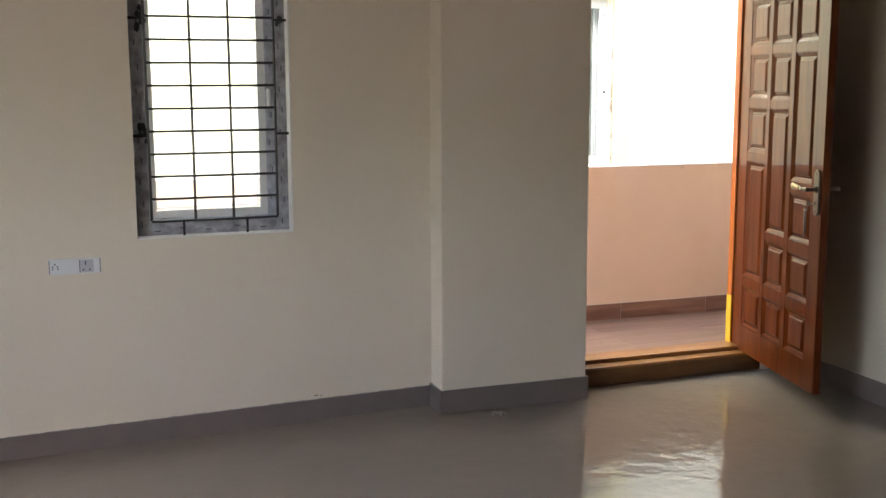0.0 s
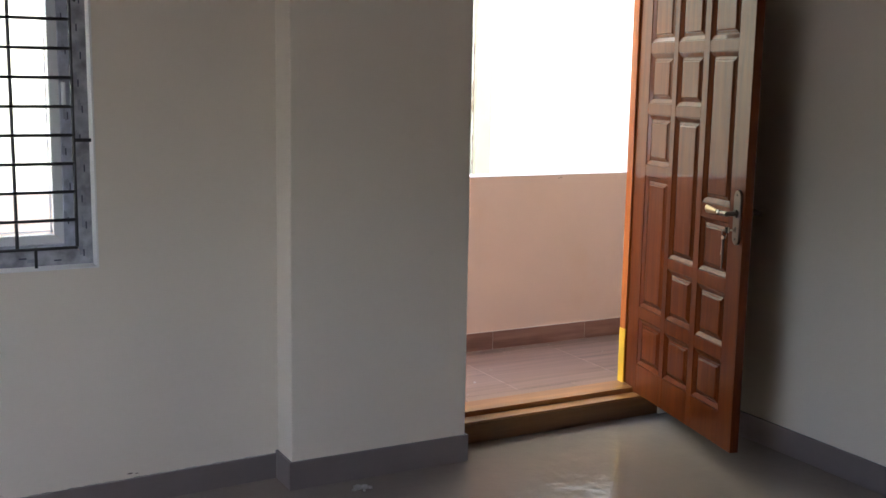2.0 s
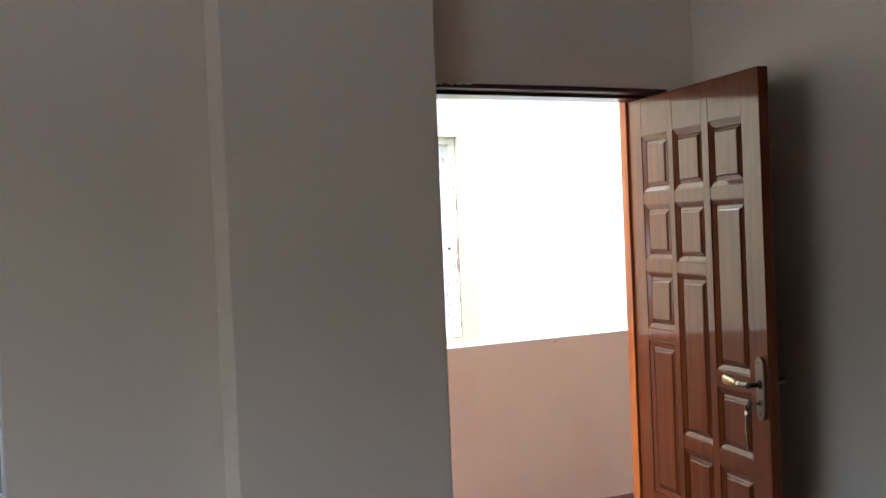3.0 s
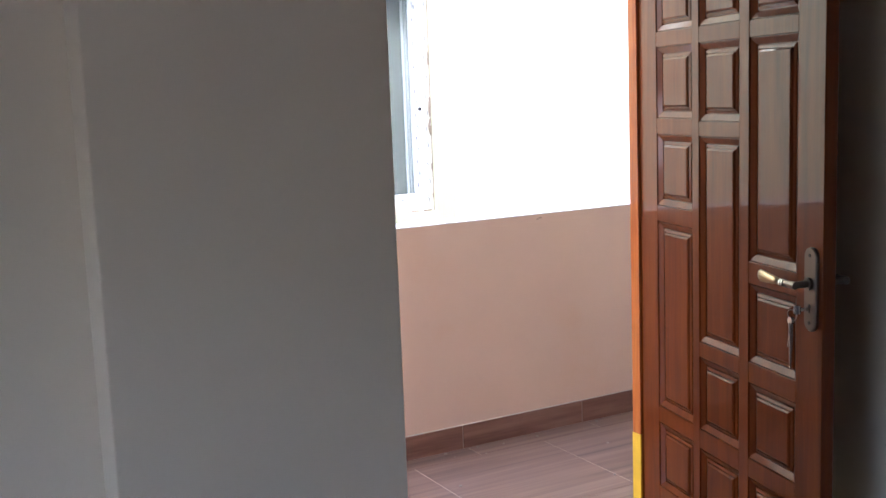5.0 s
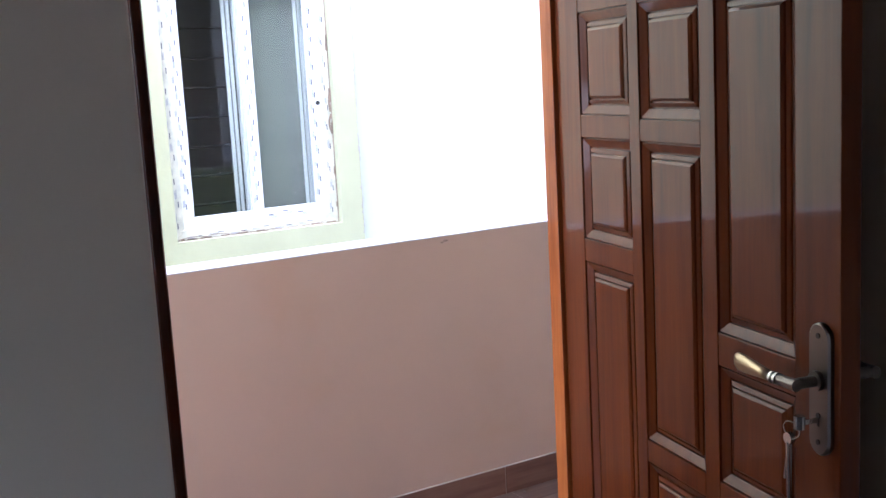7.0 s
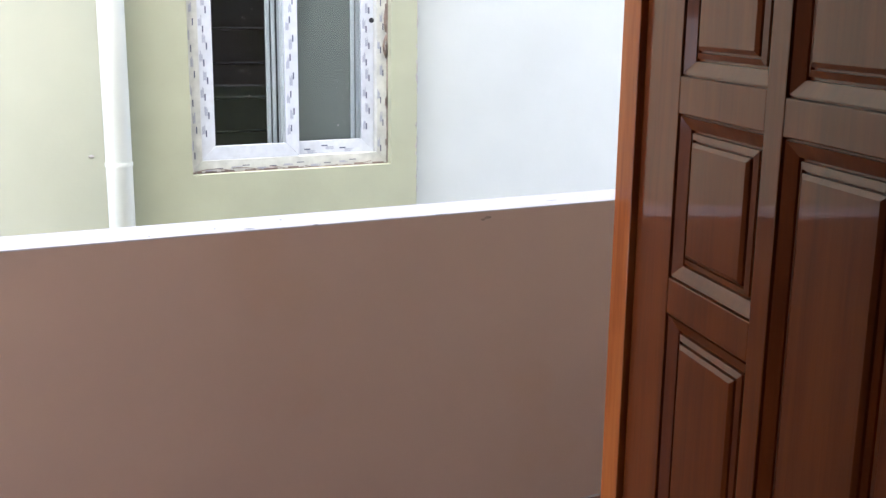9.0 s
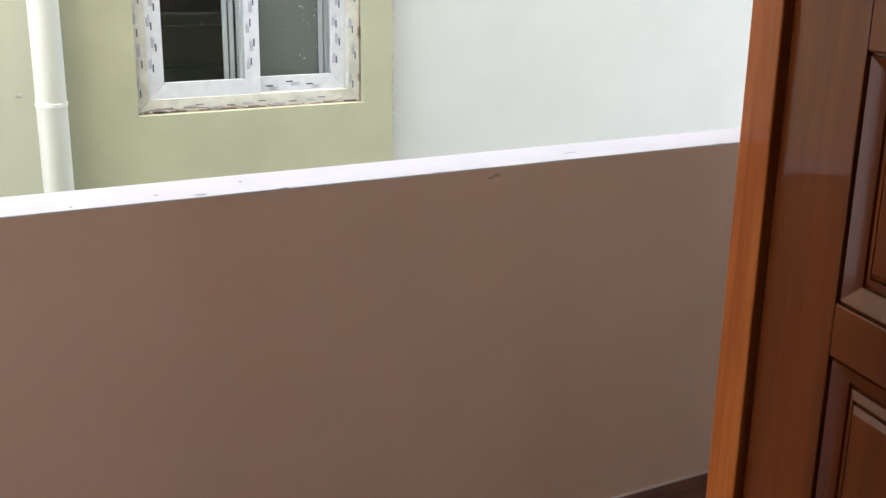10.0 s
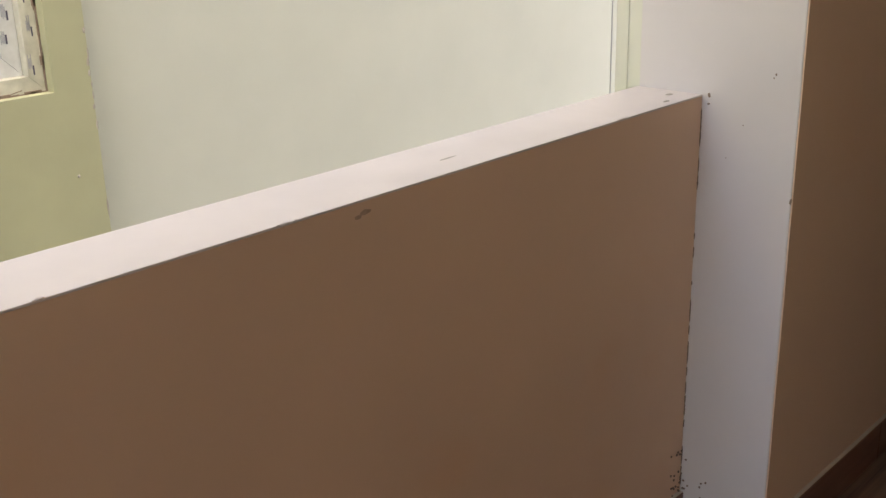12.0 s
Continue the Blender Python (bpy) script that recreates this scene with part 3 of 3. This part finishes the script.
block(bm, -0.052, 0.013, -0.0125, -0.008, -0.026, 0.026, 0.0015)
part("switch_rocker", bm, PLASTIC, sock)
for a, b, h in ((0.0180, 0.0215, 0.028), (-0.104, -0.1015, 0.030), (0.1015, 0.104, 0.030)):
    bm = bmesh.new()
    block(bm, a, b, -0.0090, -0.008, -h, h)
    part("seam", bm, INK, sock, "dark seam of the plate")
bm = bmesh.new()
block(bm, 0.022, 0.076, -0.0105, -0.008, -0.027, 0.027, 0.001)
face = part("socket_face", bm, SOCKGREY, sock, "pale grey socket face")
bm = bmesh.new(); block(bm, 0.041, 0.046, -0.0115, -0.0105, 0.004, 0.022); part("pin_hole", bm, INK, face)
for hx in (0.034, 0.060):
    bm = bmesh.new(); rod(bm, (hx, -0.0115, -0.016), (hx, -0.0105, -0.016), 0.004, 10); part("pin_hole", bm, INK, face)

# ---- facade window ----
fw = holder("window_2", pose(0, 0, 0), "white plastic sliding window with printed film, dark glass", "window", kind="structure")
OF = FY + 0.045
of = frame_ring("window_frame", OWX0, OWX1, OWZ0, OWZ1, 0.055, OF, OF + 0.07, FILM, fw, "cream-stained frame with printed film")
marks(of, OWX0 + 0.028, OF, OWZ0 + 0.05, OWZ1 - 0.05, "z", 0.115, rng, 0.012, 0.040)
marks(of, OWX1 - 0.028, OF, OWZ0 + 0.05, OWZ1 - 0.05, "z", 0.115, rng, 0.012, 0.040)
marks(of, OWZ0 + 0.022, OF, OWX0 + 0.05, OWX1 - 0.05, "x", 0.13, rng, 0.009, 0.045)
mid = (OWX0 + OWX1) / 2
for k, (a, b, y) in enumerate([(OWX0 + 0.055, mid + 0.035, OF + 0.005), (mid - 0.035, OWX1 - 0.055, OF + 0.035)]):
    s = frame_ring("sash", a, b, OWZ0 + 0.055, OWZ1 - 0.055, 0.062, y, y + 0.026, SASHM, fw, "white sliding sash with printed film")
    marks(s, a + 0.030 if k == 0 else a + 0.045, y, OWZ0 + 0.14, OWZ1 - 0.12, "z", 0.078, rng, 0.014, 0.040)
    marks(s, b - 0.030, y, OWZ0 + 0.14, OWZ1 - 0.12, "z", 0.078, rng, 0.014, 0.040)
    if k == 1:
        marks(s, OWZ0 + 0.055 + 0.031, y, a + 0.07, b - 0.05, "x", 0.09, rng, 0.014, 0.040)
    bm = bmesh.new()
    block(bm, a + 0.062, b - 0.062, y + 0.010, y + 0.015, OWZ0 + 0.117, OWZ1 - 0.117)
    p = part("pane", bm, GLASS, s, "dark reflecting glass pane")
    p.visible_shadow = False
bm = bmesh.new()
rod(bm, (4.575, OF - 0.004, 1.474), (4.575, OF + 0.002, 1.474), 0.012, 14)
part("lock_hole", bm, IRON, fw, "small dark lock hole")
bm = bmesh.new()
for k, (x, z, dx) in enumerate([(OWX1 - 0.010, 1.30, -0.02), (OWX1 - 0.012, 1.42, -0.012)]):
    pts = [(x + dx * math.sin(math.pi * q / 8), OF - 0.002 - 0.012 * math.sin(math.pi * q / 8), z + 0.11 * q / 8) for q in range(9)]
    for a, b in zip(pts, pts[1:]):
        v = [bm.verts.new(p) for p in (a, b, (b[0] + 0.012, b[1] + 0.001, b[2]), (a[0] + 0.012, a[1] + 0.001, a[2]))]
        bm.faces.new(v)
for k in range(5):
    pts = [(OWX0 + 0.02 + 0.17 * k + 0.02 * q, OF - 0.001 - 0.004 * math.sin(math.pi * q / 8), OWZ0 + 0.006 + 0.010 * math.sin(math.pi * q / 8 + k)) for q in range(9)]
    for a, b in zip(pts, pts[1:]):
        v = [bm.verts.new(p) for p in (a, b, (b[0], b[1], b[2] + 0.003), (a[0], a[1], a[2] + 0.003))]
        bm.faces.new(v)
sol = part("peeling_film", bm, STAIN, fw, "dirty curled edges of peeling film")
sol.modifiers.new("thickness", "SOLIDIFY").thickness = 0.0008
for k, (x0, x1, z0, z1, n_) in enumerate([(3.95, 4.02, 1.02, 1.75, 12), (4.40, 4.50, 0.98, 1.25, 26)]):
    bm = bmesh.new()
    sp = random.Random(20 + k)
    for q in range(n_):
        block(bm, *(lambda x, z, r, h: (x - r, x + r, (OF + (0.012, 0.042)[k]) - 0.0006, OF + (0.012, 0.042)[k], z - h, z + h))(x0 + (x1 - x0) * sp.random(), z0 + (z1 - z0) * sp.random(), 0.0007 + 0.0007 * sp.random(), 0.001 + 0.0025 * sp.random()))
    part("paint_spatter", bm, PALE, fw, "fine white paint spatter on the glass")["kind"] = "stuff"
bm = bmesh.new()
for a, b in ((OWX0, 0), (OWX1, 0)):
    block(bm, a - 0.004, a + 0.004, OF - 0.006, OF + 0.001, OWZ0, OWZ1)
block(bm, OWX0, OWX1, OF - 0.006, OF + 0.001, OWZ0 - 0.002, OWZ0 + 0.003)
sr = random.Random(31)
for q in range(26):
    x = OWX0 + 0.9 * sr.random() ** 1.6
    block(bm, x, x + 0.015 + 0.04 * sr.random(), OF - 0.008, OF, OWZ0, OWZ0 + 0.004 + 0.006 * sr.random())
for q in range(14):
    z = OWZ0 + 0.02 + 1.3 * sr.random()
    block(bm, OWX1 - 0.010 * sr.random() - 0.003, OWX1, OF - 0.008, OF, z, z + 0.02 + 0.05 * sr.random())
part("sealant_line", bm, STAIN, fw, "dirty joint round the frame")
# grey upright ribs behind each sash
for x in (4.09, 4.50):
    for k in range(4):
        bm = bmesh.new()
        block(bm, x + k * 0.028, x + k * 0.028 + 0.020, OF + 0.075 + (k % 2) * 0.006, OF + 0.085 + (k % 2) * 0.006, OWZ0 + 0.03, OWZ1 - 0.03, 0.003)
        part("track_rib", bm, RIBM, fw, "grey upright sash rib")

bm = bmesh.new()
block(bm, mid, OWX1 - 0.06, OF + 0.088, OF + 0.092, OWZ0 + 0.05, OWZ1 - 0.05)
part("insect_screen", bm, SCREEN, fw, "grey insect screen behind the glass")
for k in range(9):
    bm = bmesh.new()
    z = OWZ0 + 0.16 + 0.155 * k
    rod(bm, (OWX0 + 0.06, OF + 0.16, z), (OWX1 - 0.06, OF + 0.16, z), 0.006, 8)
    part("cross_bar", bm, BARS, fw, "dim horizontal bar behind the glass")

# ---- pipe ----
pipe = holder("downpipe", pose(3.388, FY - 0.075, -3), "ivory plastic rainwater pipe on the olive facade", "pipe")
bm = bmesh.new()
rod(bm, (0, 0, 0), (0, 0, 9.8), 0.054, 24)
for f_ in bm.faces:
    f_.smooth = len(f_.verts) == 4
part("pipe_run", bm, PIPEM, pipe)
bm = bmesh.new()
rod(bm, (0, 0, 3.880), (0, 0, 3.894), 0.057, 24)
part("collar", bm, PIPEM, pipe)

# ---- corridor tiles and skirting ----
TX, TG, CZ = 0.65, 0.003, 0.012
floor_tiles = holder("corridor_floor", pose(0, 0, CZ), "brown wood-look floor tiles with pale joints", "floor", kind="structure")
bm = bmesh.new()
block(bm, PX, 9, OY - 0.02, PAR0, -0.024, -0.0008)
part("grout_bed", bm, GROUT, floor_tiles, "pale grout between the tiles")
ROWY = [(4.853, 5.25, 0.325), (5.25, 5.90, 0.0), (5.90, PAR0, 0.325)]
for y0, y1, off in ROWY:
    bm = bmesh.new()
    block(bm, -TX / 2 + TG / 2, TX / 2 - TG / 2, -(y1 - y0) / 2 + 0.0005, (y1 - y0) / 2 - 0.0005, -0.010, 0.0, 0.0006)
    me = mesh_of("tile", bm, TILEW)
    x = 3.24 + off - TX * 14
    while x < 9.0:
        if PX - 0.1 < x < 8.3:
            ob = new("tile", me)
            ob.parent = floor_tiles
            ob.location = (x + TX / 2, (y0 + y1) / 2, 0)
        x += TX
def skirting(name, x0, x1, y, joints, normal, step):
    run = holder(name, pose(0, 0, CZ), "brown wood-look tile skirting in the corridor", "baseboard", kind="structure")
    xs = [x0] + joints + [x1]
    bm = bmesh.new()
    block(bm, x0, x1, y if normal > 0 else y - 0.009, y + 0.009 if normal > 0 else y, 0.0, 0.1072)
    part("grout_bed", bm, GROUT, run, "pale bedding line along the skirting")
    for a, b in zip(xs, xs[1:]):
        bm = bmesh.new()
        block(bm, -(b - a) / 2 + 0.0015, (b - a) / 2 - 0.0015, 0 if normal > 0 else -0.011, 0.011 if normal > 0 else 0, 0.001, 0.106, 0.001)
        ob = part("tile", bm, SKIRTW, run)
        ob.location = ((a + b) / 2, y, 0)
skirting("baseboard", PX, P2X, PAR0, [3.541 - 0.65 * k for k in range(5, -1, -1)] + [4.19, 4.84], -1, 0.65)
skirting("baseboard", P2X - 0.011, 9.0, P2Y, [5.5, 6.15, 6.8], -1, 0.65)
skirting("baseboard", PX, DX0, OY + 0.012, [1.9 - 0.65 * k for k in range(3, -1, -1)], 1, 0.65)
skirting("baseboard", DX1, 9.0, OY + 0.012, [4.3, 4.95, 5.6, 6.25], 1, 0.65)

# ---- marks on parapet, column and facade ----
def specks(name, places, mat, label, category, seed=0):
    """Small flat crumbs of dried cement stuck on a face."""
    bm = bmesh.new()
    rg = random.Random(seed)
    for x, y, z, sx, sy, sz in places:
        made = bmesh.ops.create_icosphere(bm, subdivisions=1, radius=1)["verts"]
        for v in made:
            v.co = Vector((x + v.co.x * sx * (0.7 + 0.6 * rg.random()), y + v.co.y * sy * (0.7 + 0.6 * rg.random()), z + v.co.z * sz * (0.7 + 0.6 * rg.random())))
    ob = thing(name, bm, mat, label, category, "stuff")
    return ob

rg = random.Random(8)
line = [(P2X - 0.001, PAR0 - 0.001, 0.12 + rg.random() * 0.86, 0.0010 + 0.0014 * rg.random() ** 3, 0.0015, 0.004 + 0.02 * rg.random()) for k in range(40)]
line += [(P2X - 0.004 - 0.05 * rg.random() ** 2, PAR0 - 0.002, 0.11 + 0.12 * rg.random() ** 2, 0.003, 0.002, 0.003) for k in range(26)]
line += [(P2X - 0.001, PAR0 - 0.002 - 0.07 * rg.random() ** 2, 0.11 + 0.10 * rg.random() ** 2, 0.0015, 0.003, 0.003) for k in range(12)]
specks("cement_droppings", line, STAIN, "dark cement droppings down the corner of tan parapet and pale column", "debris", 1)
specks("cement_specks", [(P2X, 5.928, 0.970, 0.0006, 0.0015, 0.002), (P2X, 5.868, 1.075, 0.0008, 0.002, 0.0025), (P2X, 5.872, 1.068, 0.0006, 0.0015, 0.002), (P2X, 5.96, 0.90, 0.0006, 0.001, 0.0015), (P2X, P2Y + 0.003, 0.837, 0.0015, 0.003, 0.007), (P2X - 0.01, 6.0, 1.005, 0.004, 0.003, 0.002), (P2X, 6.005, 1.02, 0.001, 0.004, 0.006)], STAIN, "small dark cement specks on the pale column face", "debris", 2)
specks("plaster_overlap", [(DX0 + 0.01 + 0.21 * rg.random() ** 1.5, FB0 - 0.001, DZ - 0.001, 0.008 + 0.008 * rg.random(), 0.003, 0.003 + 0.005 * rg.random()) for k in range(14)] + [(DX0 + 0.022, FB0 - 0.001, DZ - 0.014, 0.005, 0.003, 0.011)], CREAM, "ragged cream plaster overlapping the dark door head", "plaster", 7)
specks("smudge", [(3.985, PAR0, 1.000, 0.013, 0.0006, 0.004), (3.972, PAR0, 0.996, 0.007, 0.0006, 0.004)], SMUDGE, "dark rubbed smudge under the edge of the tan parapet", "stain", 3)
specks("chipped_edge", [(3.842, PAR0 + 0.001, PARZ - 0.001, 0.012, 0.003, 0.003), (3.862, PAR0 + 0.001, PARZ - 0.001, 0.007, 0.003, 0.003), (4.62, PAR0 + 0.003, PARZ, 0.016, 0.003, 0.002), (3.50, PAR0 + 0.001, PARZ, 0.008, 0.002, 0.002)], PALE, "rough chipped paint along the parapet edge", "debris", 4)
specks("cement_specks", [(3.336, PAR0 + 0.017, PARZ, 0.014, 0.006, 0.0015), (3.26, PAR0 + 0.045, PARZ, 0.005, 0.003, 0.0015), (3.10, PAR0 + 0.02, PARZ, 0.004, 0.003, 0.0015), (3.44, PAR0 + 0.09, PARZ, 0.003, 0.003, 0.0015), (4.22, PAR0 + 0.06, PARZ, 0.02, 0.002, 0.001), (4.8, PAR0 + 0.02, PARZ, 0.012, 0.005, 0.002), (4.86, PAR0 + 0.05, PARZ, 0.012, 0.006, 0.002)], CEMENT, "grey cement specks on the pale parapet top", "debris", 5)
fac = [(OLX - 0.004, FY, 0.5 + 2.2 * rg.random(), 0.005, 0.003, 0.008 + 0.01 * rg.random()) for k in range(18)]
fac += [(OLX - 0.001, FY - 0.001, 0.3 + 2.6 * rg.random(), 0.0025 + 0.002 * rg.random(), 0.002, 0.012 + 0.03 * rg.random()) for k in range(40)]
fac += [(3.29, FY, 0.913, 0.013, 0.004, 0.008), (2.9, FY, 1.15, 0.006, 0.003, 0.006), (4.70, FY, 0.52, 0.005, 0.003, 0.006), (3.72, FY, 0.34, 0.006, 0.003, 0.006)]
specks("cement_specks", fac, CEMENT, "small cement specks on the olive facade and along its ragged edge", "debris", 6)
bm = bmesh.new()
block(bm, P2X + 0.012, P2X + 0.4, PAR1, PAR1 + 0.030, -0.25, CH, 0.001)
block(bm, P2X + 0.0135, P2X + 0.4, PAR1 + 0.030, PAR1 + 0.038, -0.25, CH)
block(bm, P2X + 0.011, P2X + 0.4, PAR1 + 0.038, PAR1 + 0.068, -0.25, CH, 0.001)
part("outer_band", bm, PIPEM, column, "pale ivory outer band with a groove")
cable = holder("wall_cable", pose(0, 0, 0), "thin grey cable hanging down beside the corridor column", "cable")
bm = bmesh.new()
rod(bm, (P2X, PAR1 + 0.072, -0.2), (P2X + 0.002, PAR1 + 0.072, CH), 0.0016, 8)
part("cable_run", bm, RIBM, cable)

burn = [(WX0 + 0.035 + 0.04 * rg.random(), FYW - 0.001, zc + 0.09 * (rg.random() - 0.5), 0.012, 0.001, 0.016) for zc in (1.33, 1.83) for k in range(9)]
burn += [(WX1 - 0.02 - 0.03 * rg.random(), FYW - 0.001, 1.83 + 0.05 * (rg.random() - 0.5), 0.010, 0.001, 0.012) for k in range(6)]
specks("welding_burn", burn, IRON, "sooty welding burns on the filmed window frame", "stain", 9)
specks("plaster_line", [(x, WY - 0.006, 0.100 + floor_z(x) + 0.001, 0.010 + 0.012 * rg.random(), 0.006, 0.0015 + 0.002 * rg.random()) for x in [-0.4 + 2.1 * rg.random() for k in range(46)]], CEMENT, "thin ragged cement line along the skirting top", "plaster", 10)
specks("wall_chip", [(1.185, WY, 0.106, 0.012, 0.001, 0.003), (1.21, WY, 0.103, 0.008, 0.001, 0.002), (-0.35, WY, 1.9, 0.003, 0.001, 0.003)], STAIN, "small brown chip in the cream wall over the skirting", "stain", 11)

# ---- crumbs ----
for k, (x, y, z, r) in enumerate([(1.985, 4.405, 0.004, 0.015), (2.01, 4.40, 0.005, 0.013), (2.03, 4.39, 0.003, 0.009), (1.965, 4.39, 0.003, 0.008), (2.0, 4.37, 0.002, 0.006)]):
    bm = bmesh.new()
    blob(bm, x, y, z + 0.002, r * 1.25, 0.7, k)
    thing("cement_crumb", bm, CEMENT, "small grey cement crumb on the glossy floor", "debris", group="crumbs")
for k, (x, y) in enumerate([(3.586, 5.891), (3.72, 5.96), (3.879, 5.371), (3.44, 5.99), (4.02, 5.80), (4.10, 5.70), (2.96, 5.27), (3.1, 5.45), (3.45, 5.93), (3.60, 5.99), (3.30, 5.62), (3.90, 5.96), (3.02, 5.80), (2.85, 5.05), (3.35, 5.12), (4.25, 5.98)]):
    bm = bmesh.new()
    blob(bm, x, y, CZ + 0.003, 0.004 + 0.001 * (k % 4), 0.6, k + 10)
    thing("cement_crumb", bm, CEMENT, "small pale cement crumb on brown corridor tiles", "debris", group="crumbs")
